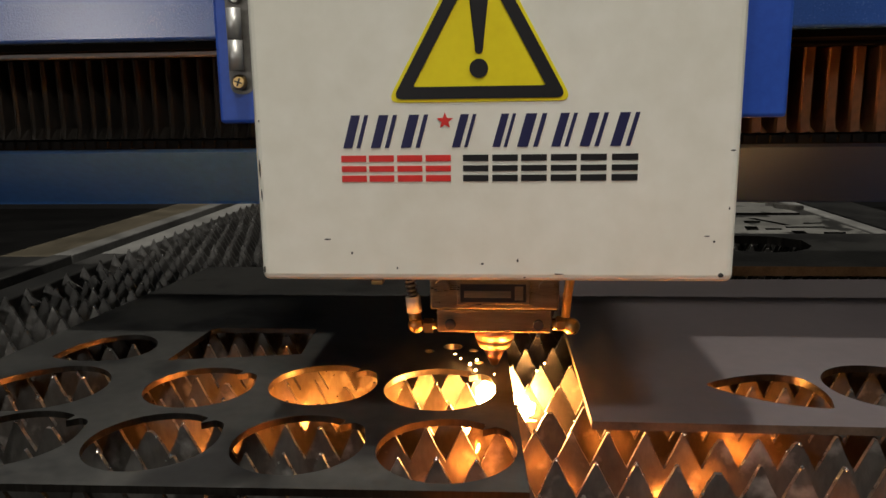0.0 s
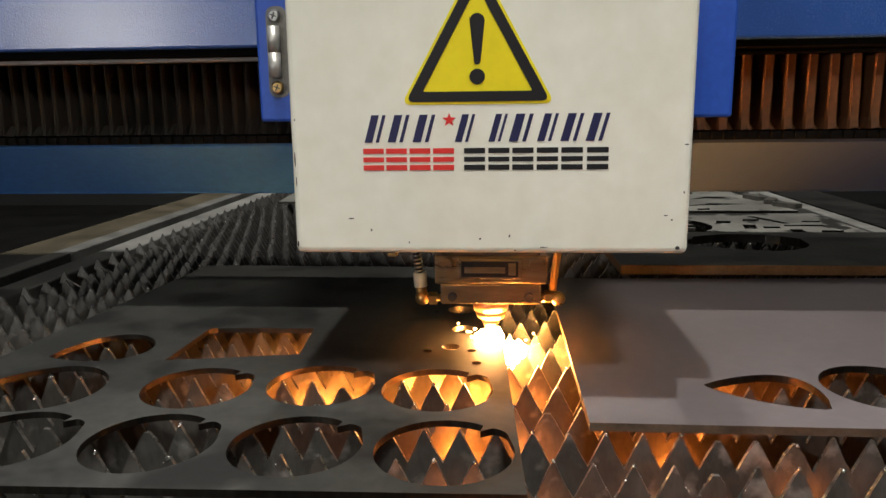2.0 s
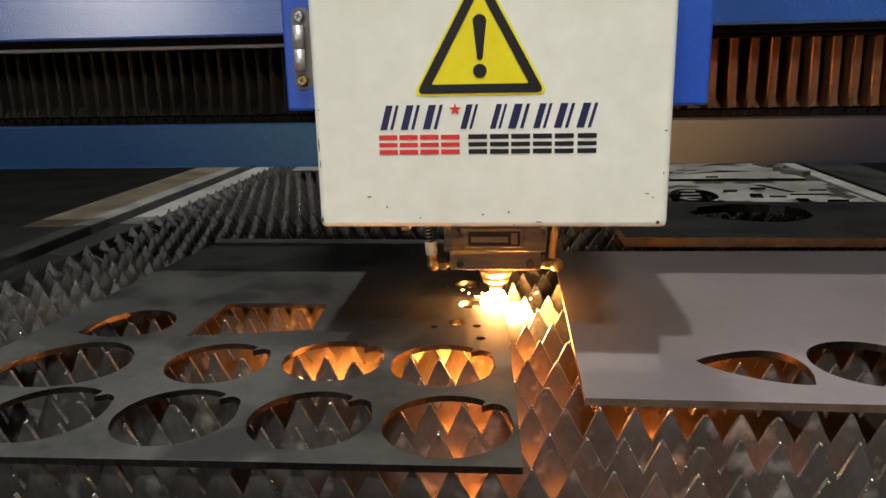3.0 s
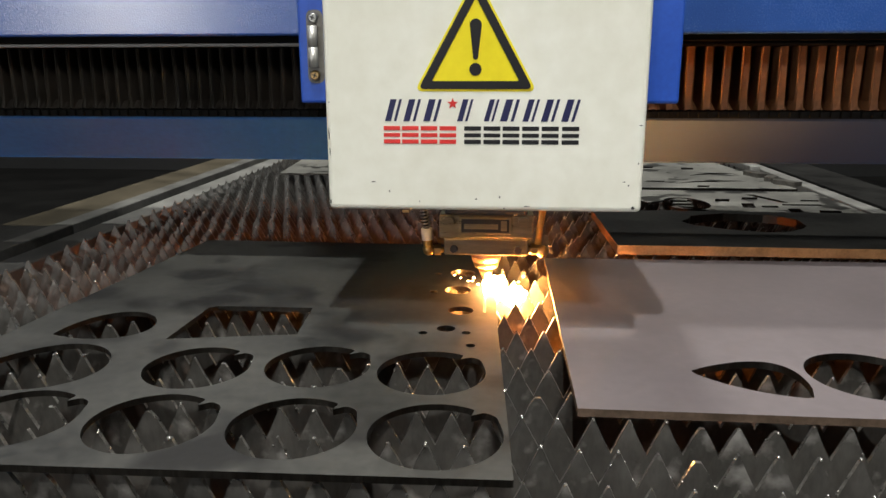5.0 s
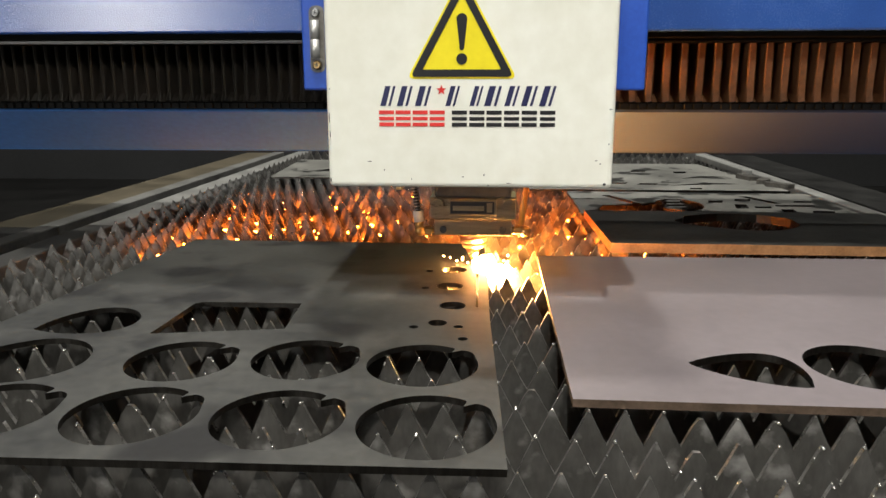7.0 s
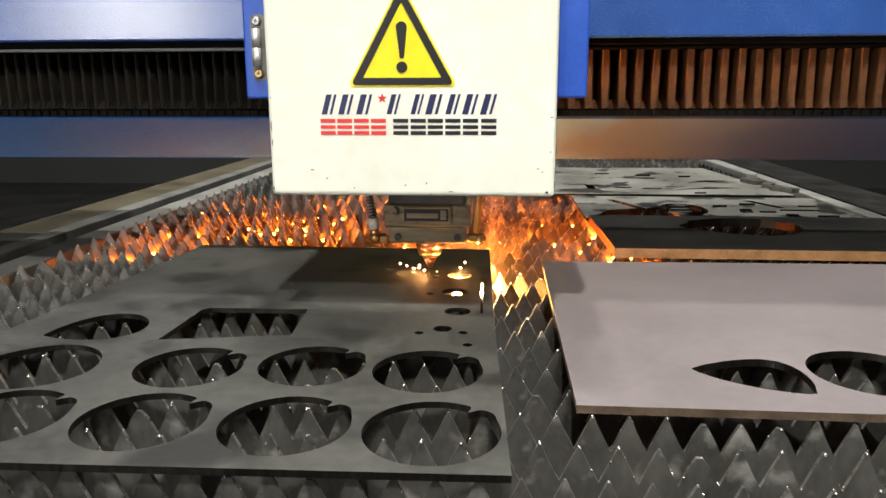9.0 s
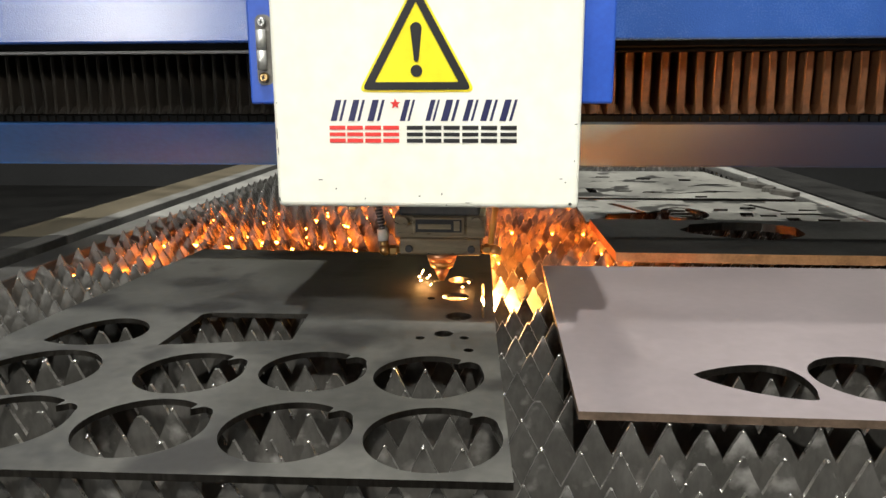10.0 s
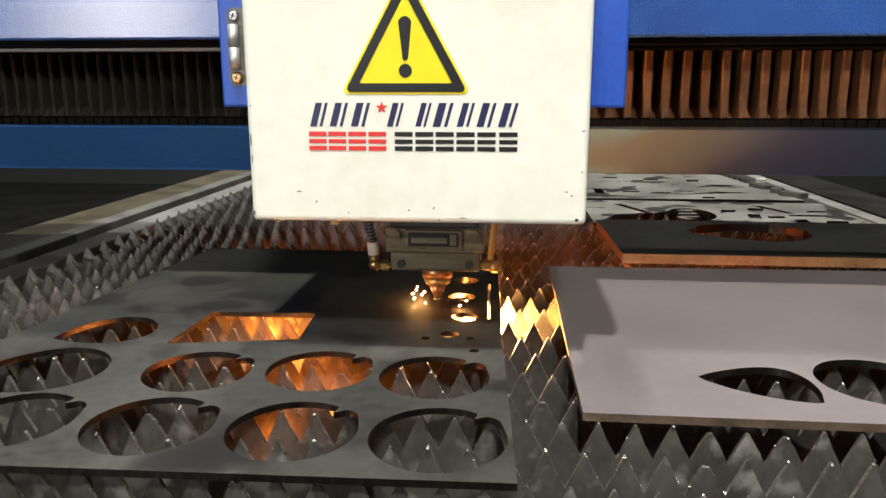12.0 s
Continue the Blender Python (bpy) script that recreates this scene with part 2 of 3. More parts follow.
def outline_solid(loops, thick):
    """A flat solid of that thickness, top at z = 0, with the first loop as its rim and the others as holes."""
    c = bpy.data.curves.new("outline", "CURVE")
    c.dimensions, c.fill_mode, c.extrude = "2D", "BOTH", thick / 2
    for loop in loops:
        s = c.splines.new("POLY")
        s.points.add(len(loop) - 1)
        for p, (x, y) in zip(s.points, loop):
            p.co = (x, y, 0, 1)
        s.use_cyclic_u = True
    ob = bpy.data.objects.new("outline", c)
    scene.collection.objects.link(ob)
    bpy.context.view_layer.update()
    data = bpy.data.meshes.new_from_object(ob.evaluated_get(bpy.context.evaluated_depsgraph_get()))
    bpy.data.objects.remove(ob)
    bpy.data.curves.remove(c)
    bm = bmesh.new()
    bm.from_mesh(data)
    bpy.data.meshes.remove(data)
    bmesh.ops.remove_doubles(bm, verts=bm.verts, dist=1e-6)
    bmesh.ops.translate(bm, verts=bm.verts, vec=(0, 0, -thick / 2))
    bmesh.ops.recalc_face_normals(bm, faces=bm.faces)
    for f in bm.faces:
        f.smooth = False
    return bm


def ring(cx, cy, r, n=48):
    return [(cx + r * math.cos(2 * math.pi * k / n), cy + r * math.sin(2 * math.pi * k / n)) for k in range(n)]


def notched(cx, cy, r, n=180):
    """A cut disc hole with the small tongue and pocket where the beam ran in."""
    out = []
    for k in range(n):
        a = 2 * math.pi * k / n
        d = math.degrees(a)
        rr = r - 0.0125 * math.exp(-((d - 52) / 3.0) ** 2) + 0.0045 * math.exp(-((d - 36) / 11) ** 2)
        out.append((cx + rr * math.cos(a), cy + rr * math.sin(a)))
    return out


def leaf(cx, cy, length, width, angle, sharp=2.0, n=64):
    """A teardrop whose point looks along -x before it is turned by angle."""
    out = []
    c, s = math.cos(radians(angle)), math.sin(radians(angle))
    for k in range(n):
        a = 2 * math.pi * k / n
        u = 0.5 * length * math.cos(a)
        v = 0.5 * width * math.sin(a) * (0.5 + 0.5 * math.cos(a)) ** (1 / sharp) * 1.15
        out.append((cx + c * u - s * v, cy + s * u + c * v))
    return out


# ---- hall ----
def hall():
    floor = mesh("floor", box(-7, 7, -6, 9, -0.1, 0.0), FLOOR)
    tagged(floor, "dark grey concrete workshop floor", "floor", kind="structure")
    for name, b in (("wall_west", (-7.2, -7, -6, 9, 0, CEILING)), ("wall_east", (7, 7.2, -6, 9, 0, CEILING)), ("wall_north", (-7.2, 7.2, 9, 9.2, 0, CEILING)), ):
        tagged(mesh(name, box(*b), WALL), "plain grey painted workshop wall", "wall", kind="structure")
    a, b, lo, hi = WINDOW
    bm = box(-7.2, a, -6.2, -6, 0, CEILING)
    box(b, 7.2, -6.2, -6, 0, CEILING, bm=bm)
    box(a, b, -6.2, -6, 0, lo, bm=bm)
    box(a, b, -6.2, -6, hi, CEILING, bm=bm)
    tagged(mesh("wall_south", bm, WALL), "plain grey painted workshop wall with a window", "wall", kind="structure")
    win = thing("window_1", 0, 0, 0, "daylit workshop window with a pale frame", "window", kind="structure")
    for u, v, w, q in ((a, a + 0.05, lo, hi), (b - 0.05, b, lo, hi), (a + 0.05, b - 0.05, lo, lo + 0.05), (a + 0.05, b - 0.05, hi - 0.05, hi), ((a + b) / 2 - 0.02, (a + b) / 2 + 0.02, lo + 0.05, hi - 0.05)):
        part("window_frame", box(u, v, -6.15, -6.05, w, q), RAIL, win)
    sky = new("window_sky", bpy.data.lights.new("window_sky", "AREA"))
    sky.data.shape, sky.data.size, sky.data.size_y, sky.data.energy = "RECTANGLE", b - a, hi - lo, 165
    sky.data.color = (1.0, 0.985, 0.94)
    sky.matrix_world = look(((a + b) / 2, -6.16, (lo + hi) / 2), ((a + b) / 2 + 2.6, 1, (lo + hi) / 2 - 0.7))
    tagged(mesh("ceiling", box(-7.2, 7.2, -6.2, 9.2, CEILING, CEILING + 0.2), WALL), "plain grey workshop ceiling", "ceiling", kind="structure")
    for x, y, z, sx, sy, watts in LAMPS:
        light = thing("ceiling_light", x, y, z, "square white hall lamp hanging below the ceiling", "ceiling light", "hall lamps")
        part("housing", box(-sx / 2 - 0.03, sx / 2 + 0.03, -sy / 2 - 0.03, sy / 2 + 0.03, 0.02, 0.09, 0.01), DARK_METAL, light)
        part("diffuser", box(-sx / 2, sx / 2, -sy / 2, sy / 2, 0.004, 0.019), LAMP_GLASS, light, "glowing white diffuser")
        part("stem", cyl(0.015, 0.015, (0, 0, 0.09), (0, 0, CEILING - z)), DARK_METAL, light)
        lamp = new("lamp", bpy.data.lights.new("lamp", "AREA"))
        lamp.data.shape, lamp.data.size, lamp.data.size_y, lamp.data.energy = "RECTANGLE", sx, sy, watts
        lamp.data.color = (1.0, 0.965, 0.87)
        lamp.parent = light


# ---- cutting table ----
def cutting_table():
    table = thing("cutting_table", 0, 0, 0, "steel bed of the laser cutter with pale side rails", "cutting table")
    # each side is laid in two lengths that meet at JOINT; shade is put into the colour of the left front ones
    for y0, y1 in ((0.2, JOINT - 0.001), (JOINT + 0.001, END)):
        in_shade = y0 < JOINT
        part("rail", box(-0.942, -0.876, y0, y1, 0.2, TOP - 0.026, 0.003), RAIL_SHADED if in_shade else RAIL, table, "side rail coloured darker for shade" if in_shade else "pale grey painted side rail")
        part("outer_rail", box(-1.06, -1.012, y0, y1, 0.2, TOP - 0.03, 0.003), RAIL_SHADED if in_shade else RAIL_OLD, table, "outer rail coloured darker for shade" if in_shade else "grimy pale outer rail")
        part("ledge", box(-1.195, -1.06, y0, y1, 0.2, TOP - 0.034, 0.003), NEAR_BLACK if in_shade else BEIGE, table, "ledge coloured dark for shade" if in_shade else "worn beige ledge")
        part("rail", box(0.876, 0.918, y0, y1, 0.2, TOP - 0.004, 0.003), RAIL, table, "pale grey painted side rail")
        part("outer_rail", box(1.012, 1.06, y0, y1, 0.2, TOP - 0.03, 0.003), NEAR_BLACK, table, "dark outer rail")
        part("ledge", box(1.06, 1.195, y0, y1, 0.2, TOP - 0.034, 0.003), NEAR_BLACK, table, "dark ledge")
    part("channel", box(-1.012, -0.942, 0.2, END, 0.2, TOP - 0.075), NEAR_BLACK, table, "dark channel")
    part("channel", box(0.918, 1.012, 0.2, END, 0.2, TOP - 0.075), NEAR_BLACK, table, "dark channel")
    part("side_plate", box(-1.31, -1.195, 0.2, END, 0.2, TOP - 0.12, 0.004), NEAR_BLACK, table)
    part("side_plate", box(1.195, 1.31, 0.2, END, 0.2, TOP - 0.12, 0.004), NEAR_BLACK, table)
    part("scrap_tray", box(-0.875, 0.875, 0.2, END, 0.25, 0.3), SLAG, table, "scrap tray full of burnt slag")
    part("end_plate", box(-0.875, 0.875, END, END + 0.03, 0.2, TOP - 0.05), DARK_METAL, table)
    part("end_plate", box(-0.875, 0.875, 0.17, 0.2, 0.2, TOP - 0.12), DARK_METAL, table)
    for x in (-1.0, 1.0):
        for y in (0.35, END - 0.15):
            part("leg", box(x - 0.06, x + 0.06, y - 0.06, y + 0.06, 0, 0.2, 0.005), DARK_METAL, table)


def slat(index):
    """One upright saw-tooth strip along x; the burnt tips are uneven."""
    rnd = random.Random(index)
    tooth, deep = 0.0350, 0.0365
    shift = 0.0205 - (0.0175 if index % 2 else 0.0) + rnd.uniform(-0.0025, 0.0025)
    top = []
    n = int(1.74 / tooth)
    for k in range(n):
        mid = -0.87 + (k + 0.5) * tooth + (shift if 0 < k < n - 1 else 0)
        burnt_off = rnd.random() < 0.12
        low = -rnd.uniform(0.004, 0.010) if burnt_off else -rnd.uniform(0, 0.0022)
        blunt = rnd.uniform(0.0016, 0.0032) if burnt_off else rnd.uniform(0.0004, 0.0012)
        floor_z = -deep + rnd.uniform(-0.0012, 0.0015)
        top += [(mid - tooth * 0.5 + 0.0008, floor_z), (mid - tooth * 0.25, -deep * 0.5 + rnd.uniform(-0.0008, 0.0008)), (mid - blunt, low), (mid + blunt, low - rnd.uniform(0, 0.0006)), (mid + tooth * 0.25, -deep * 0.5 + rnd.uniform(-0.0008, 0.0008))]
    top = [(-0.872, -deep)] + top + [(0.872, -deep)]
    bm = bmesh.new()
    w = 0.0022
    rows = []
    for y in (-w, w):
        rows.append(([bm.verts.new((a, y, b)) for a, b in top], [bm.verts.new((a, y, -0.115)) for a, b in top]))
    (fu, fl), (bu, bl) = rows
    for k in range(len(top) - 1):
        bm.faces.new((fl[k], fl[k + 1], fu[k + 1], fu[k]))
        bm.faces.new((bl[k + 1], bl[k], bu[k], bu[k + 1]))
        bm.faces.new((fu[k], fu[k + 1], bu[k + 1], bu[k])).material_index = 1
        bm.faces.new((fl[k + 1], fl[k], bl[k], bl[k + 1]))
    bm.faces.new((fl[0], fu[0], bu[0], bl[0]))
    bm.faces.new((fl[-1], bl[-1], bu[-1], fu[-1]))
    ob = thing("support_slat", 0, 0.3568 + PITCH * index, TOP - SHEET - 0.0005, "spattered saw-tooth steel slat standing in the cutting table", "support slat", "support slats")
    part("strip", bm, SLAT_STEEL, ob).data.materials.append(SLAT_EDGE)
    # beads of frozen spatter on the tips and flanks
    verts, faces = [], []
    for k in range(3, len(top) - 3):
        tip = k % 5 == 3 and rnd.random() < 0.4
        for _ in range(2):
            if rnd.random() > 0.28 and not tip:
                continue
            w, (xa, za), (xb, zb) = rnd.random(), top[k], top[k + 1]
            c = Vector((xa + (xb - xa) * w, rnd.choice((-1, 1)) * rnd.uniform(0.0005, 0.0022), za + (zb - za) * w - rnd.uniform(0, 0.0012)))
            q, o = rnd.uniform(0.0015, 0.0026) if tip else rnd.uniform(0.0006, 0.0019), len(verts)
            verts += [c + Vector(d) * q * rnd.uniform(0.8, 1.3) for d in ((1, 0, 0), (0, 1, 0), (-1, 0, 0), (0, -1, 0), (0, 0, 1), (0, 0, -1))]
            faces += [(o + a, o + (a + 1) % 4, o + 4) for a in range(4)] + [(o + (a + 1) % 4, o + a, o + 5) for a in range(4)]
    data = bpy.data.meshes.new("spatter")
    data.from_pydata(verts, [], faces)
    data.materials.append(SPATTER)
    beads = smooth(new("spatter", data))
    beads.parent = ob
    tagged(beads, "frozen beads of bright metal spatter", kind="stuff")


def lens(p, q, up, down, n=24):
    """A hole with two pointed ends p and q, bowed by up on one side and by down on the other."""
    p, q = Vector(p), Vector(q)
    side = Vector((p.y - q.y, q.x - p.x)).normalized()
    out = []
    for sign, bow in ((1, up), (-1, down)):
        for k in range(n):
            w = k / n
            c = p.lerp(q, w) if sign > 0 else q.lerp(p, w)
            c = c + side * sign * bow * math.sin(math.pi * w ** (1.25 if sign > 0 else 1)) ** 0.62
            out.append((c.x, c.y))
    return out


def burnt(ob):
    """Gives the upright faces of a sheet the oxide of a laser cut."""
    ob.data.materials.append(CUT_EDGE)
    for f in ob.data.polygons:
        if abs(f.normal.z) < 0.5:
            f.material_index = 1


def tinted_rim(ob, mat):
    """Gives the outer edge of a nearly square-cut sheet its own rim colour."""
    ob.data.materials.append(mat)
    lo, hi = Vector(ob.bound_box[0]), Vector(ob.bound_box[6])
    for f in ob.data.polygons:
        c = f.center
        if abs(f.normal.z) < 0.5 and min(c.x - lo.x, hi.x - c.x, c.y - lo.y, hi.y - c.y) < 0.02:
            f.material_index = 2


def sheets():
    def sheet(name, loops, mat, label, thick):
        ob = mesh(name, outline_solid(loops, thick), mat)
        ob.location = (0, 0, TOP - SHEET + thick)
        burnt(ob)
        if thick == SHEET:
            tinted_rim(ob, RIM_DARK)
        tagged(ob, label, "metal sheet")

    big = [(-0.655, 0.517), (0.016, 0.531), (0.0, 0.889), (-0.014, 1.358), (-0.574, 1.365)]
    holes = [notched(-0.055, 0.604, 0.063), notched(-0.191, 0.609, 0.061), notched(-0.328, 0.608, 0.061), notched(-0.465, 0.607, 0.061),
             notched(-0.0725, 0.7475, 0.0605), notched(-0.2025, 0.755, 0.0595), notched(-0.338, 0.7415, 0.0595),
             leaf(-0.524, 0.724, 0.166, 0.138, 30, 3.2), leaf(-0.512, 0.864, 0.124, 0.112, 33, 3.0),
             [(-0.413, 0.824), (-0.254, 0.853), (-0.261, 0.960), (-0.398, 0.958), (-0.408, 0.95)]]
    holes += [ring(-0.060, 1.160, 0.020, 24), ring(-0.062, 1.062, 0.020, 24), ring(-0.052, 0.964, 0.018, 24), ring(-0.067, 0.889, 0.012, 20)]
    holes += [ring(x, y, 0.006, 14) for x, y in ((-0.0995, 1.15), (-0.0977, 1.05), (-0.0953, 0.871), (-0.040, 0.875), (-0.0325, 0.831))]
    holes += [[(-0.0245, 1.138), (-0.0205, 1.138), (-0.017, 0.958), (-0.0205, 0.958)]]
    sheet("cut_sheet", [big] + holes, SHEET_STEEL, "dark grey steel sheet with many cut-outs on the slats", 0.0068)
    right = [(0.0805, 0.6645), (0.86, 0.662), (0.86, 1.280), (0.079, 1.262)]
    sheet("cut_sheet", [right, lens((0.2145, 0.768), (0.323, 0.708), 0.073, 0.016), ring(0.405, 0.770, 0.065), ring(0.56, 0.78, 0.065), ring(0.71, 0.78, 0.065)],
          SHEET_PALE, "pale grey steel sheet with few cut-outs on the slats", SHEET)


def far_sheets():
    def rect(x, y, w, h, lean=0.0):
        return [(x, y), (x + w, y), (x + w + lean, y + h), (x + lean, y + h)]

    def bow(cx, cy, rx, ry, wide, start, end, n=20):
        """A curved stroke: part of a ring."""
        angles = [radians(start + (end - start) * k / n) for k in range(n + 1)]
        return [(cx + rx * math.cos(a), cy + ry * math.sin(a)) for a in angles] + [(cx + (rx - wide) * math.cos(a), cy + (ry - wide) * math.sin(a)) for a in reversed(angles)]

    def lay(name, rim, holes, thick, z, mat, label):
        ob = mesh(name, outline_solid([rim] + holes, thick), mat)
        ob.location = (0, 0, TOP + z)
        burnt(ob)
        if thick > 0.01:
            tinted_rim(ob, RIM)
        tagged(ob, label, "metal sheet")

    rnd = random.Random(21)
    ragged = [(0.52 + 0.125 * math.cos(a) * rnd.uniform(0.9, 1.08), 1.570 + 0.10 * math.sin(a) * rnd.uniform(0.88, 1.08)) for a in np.linspace(0, 2 * math.pi, 19)[:-1]]
    lay("oily_sheet", [(0.217, 1.334), (0.86, 1.334), (0.86, 1.690), (0.210, 1.690)], [round_corner(ragged, 0.006)],
        0.018, 0.0095, SKELETON, "thick dark sheet with a large ragged cut-out on the slats")
    strokes = [bow(0.462, 1.845, 0.056, 0.088, 0.016, -150, 150), rect(0.425, 1.80, 0.045, 0.014, 0.004), rect(0.43, 1.845, 0.045, 0.014, 0.004), rect(0.434, 1.89, 0.04, 0.014, 0.004),
               rect(0.540, 1.878, 0.036, 0.036, 0.012), rect(0.616, 1.912, 0.040, 0.034, 0.012), [(0.650, 1.992), (0.672, 1.992), (0.722, 1.872), (0.700, 1.872)],
               rect(0.585, 1.795, 0.030, 0.060, 0.014), rect(0.632, 1.800, 0.040, 0.026, 0.006), rect(0.690, 1.830, 0.095, 0.022, 0.006), rect(0.676, 1.728, 0.030, 0.060, 0.010), rect(0.742, 1.740, 0.050, 0.030, 0.012),
               rect(0.755, 1.895, 0.045, 0.020, 0.010), [(0.290, 1.990), (0.312, 1.990), (0.370, 1.850), (0.348, 1.850)], rect(0.26, 1.79, 0.06, 0.03, 0.01)]
    lay("letter_sheet", [(0.206, 1.700), (0.850, 1.700), (0.846, 2.045), (0.204, 2.060)], strokes, 0.006, 0.0, SHEET_BRIGHT, "bright leftover sheet with curved and slanted cut strokes")
    blots = [lens((0.505, 2.180), (0.730, 2.235), 0.036, -0.012), lens((0.590, 2.350), (0.745, 2.405), 0.034, -0.010), rect(0.268, 2.2, 0.026, 0.10), rect(0.345, 2.225, 0.05, 0.028, 0.012), rect(0.425, 2.21, 0.055, 0.025, 0.014),
             rect(0.46, 2.53, 0.05, 0.04, 0.012), rect(0.60, 2.50, 0.04, 0.05, 0.01), rect(0.33, 2.58, 0.05, 0.035, 0.01), rect(0.555, 2.115, 0.034, 0.032, 0.01)]
    lay("leftover_sheet", [(0.10, 2.098), (0.826, 2.098), (0.752, 2.79), (0.10, 2.79)], blots, 0.006, 0.0, SHEET_BRIGHT, "bright scrap sheet with a few dark cuts on the slats")
    scrap = mesh("offcut", box(-0.018, 0.018, -0.27, 0.27, 0, 0.022, 0.004), SATIN)
    scrap.matrix_world = pose(0.835, 2.78, TOP - SHEET, 0, 0, 1.5)
    tagged(scrap, "bright bar of scrap metal lying on the slats", "offcut")
    for x, y, turn, size in ((0.790, 2.36, 20, 1.0), (0.812, 2.27, -25, 0.8), (0.820, 2.18, 40, 0.9)):
        chip = mesh("offcut", outline_solid([[(-0.02 * size, -0.045 * size), (0.014 * size, -0.05 * size), (0.022 * size, 0.01), (0.006, 0.05 * size), (-0.016 * size, 0.03 * size)]], 0.012), DULL)
        chip.matrix_world = pose(x, y, TOP + 0.0125, 0, 0, turn)
        tagged(chip, "small dull scrap piece lying on a leftover sheet", "offcut", "small scraps")
    lay("leftover_sheet", [(-0.72, 2.32), (-0.25, 2.32), (-0.25, 2.86), (-0.76, 2.86)], [rect(-0.6, 2.5, 0.1, 0.05, 0.02), rect(-0.42, 2.62, 0.07, 0.05)], 0.006, 0.0, SHEET_BRIGHT, "bright scrap sheet with square cuts on the slats")


# ---- gantry ----
def gantry():
    g = thing("gantry", 0, 0, 0, "blue gantry beam of the laser cutter with brown bellows", "gantry")
    z = TOP
    part("upper_beam", box(-1.5, 1.5, 0.262, 0.62, z + 0.3745, z + 0.80, 0.004, 3), BLUE, g, "glossy blue hammer-finish upper beam")
    prof = [(0.338, z + 0.2505), (0.338, z + 0.246), (0.450, z + 0.170), (0.453, z + 0.1665), (0.62, z + 0.1665), (0.62, z + 0.2505)]
    bm = bmesh.new()
    ends = [[bm.verts.new((x, a, b)) for a, b in prof] for x in (-1.5, 1.5)]
    for k in range(6):
        bm.faces.new((ends[0][k], ends[0][(k + 1) % 6], ends[1][(k + 1) % 6], ends[1][k]))
    bm.faces.new(ends[0][::-1])
    bm.faces.new(ends[1])
    bmesh.ops.recalc_face_normals(bm, faces=bm.faces)
    part("lower_beam", bm, BLUE_LOWER, g, "blue lower beam with a chamfered face, greyed for reflected light")
    part("back_plate", box(-1.5, 1.5, 0.37, 0.62, z + 0.251, z + 0.371), DARK_METAL, g)
    part("top_seal", box(-1.5, 1.5, 0.275, 0.369, z + 0.3662, z + 0.3740), BLACK, g, "black seal strip")
    # The left strip's pale colour holds a window highlight as well as dust.
    part("guide_strip", box(-1.5, -0.23, 0.290, 0.304, z + 0.3598, z + 0.3656, 0.001), RAIL_OLD, g, "thin dusty guide strip")
    part("guide_strip", box(0.04, 1.5, 0.296, 0.304, z + 0.3592, z + 0.3634, 0.001), BLACK, g, "thin black guide strip")
    # toothed rack under the bellows
    bm = box(-1.5, 1.5, 0.312, 0.369, z + 0.2515, z + 0.262)
    for k in range(200):
        x = -1.5 + k * 0.015
        box(x, x + 0.008, 0.306, 0.312, z + 0.253, z + 0.262, bm=bm)
    part("gear_rack", bm, BLACK, g, "black toothed rack")
    for x0, x1 in ((-1.5, -0.22), (0.03, 1.5)):
        shaded = x0 < -1
        pleat = 0.0197 if shaded else 0.0272
        # profile of one pleat: share of its width, then depth at the top and at the flared hem
        if shaded:
            fold = [(0.0, 0.330, 0.322), (0.20, 0.320, 0.316), (0.38, 0.3125, 0.3125), (0.52, 0.3108, 0.3108), (0.66, 0.3135, 0.3125), (0.84, 0.323, 0.317)]
        else:
            fold = [(0.0, 0.362, 0.330), (0.10, 0.3140, 0.318), (0.17, 0.3110, 0.3125), (0.50, 0.3108, 0.3108), (0.58, 0.3140, 0.312), (0.68, 0.362, 0.318), (0.97, 0.362, 0.330)]
        bm = bmesh.new()
        lo, hi = z + 0.2640, z + 0.3585
        rnd = random.Random(17)
        rows = [[], [], []]
        for k in range(int((x1 - x0) / pleat)):
            sway = rnd.uniform(-0.0012, 0.0012)
            for w, deep, hem in fold:
                x = x0 + (k + w) * pleat
                rows[0].append(bm.verts.new((x + sway * 0.5, hem - 0.003, lo + (0.0016 if 0.3 < w < 0.55 else 0.0))))
                rows[1].append(bm.verts.new((x + sway, deep, lo + 0.014)))
                rows[2].append(bm.verts.new((x - sway * 0.5, deep, hi)))
        for under, over in zip(rows, rows[1:]):
            for k in range(len(under) - 1):
                bm.faces.new((under[k], under[k + 1], over[k + 1], over[k]))
        bmesh.ops.solidify(bm, geom=bm.faces, thickness=-0.0012)
        part("bellows", bm, BELLOWS_SHADED if shaded else BELLOWS, g, "pleated cloth bellows, darkened for shade" if shaded else "pleated brown cloth bellows")
    for x in (-1.42, 1.42):
        part("column", box(x - 0.09, x + 0.09, 0.3, 0.62, 0.3, z + 0.166, 0.006), BLUE, g)
        part("column_foot", box(x - 0.12, x + 0.12, 0.28, 0.64, 0.0, 0.299, 0.006), DARK_METAL, g)
    return g


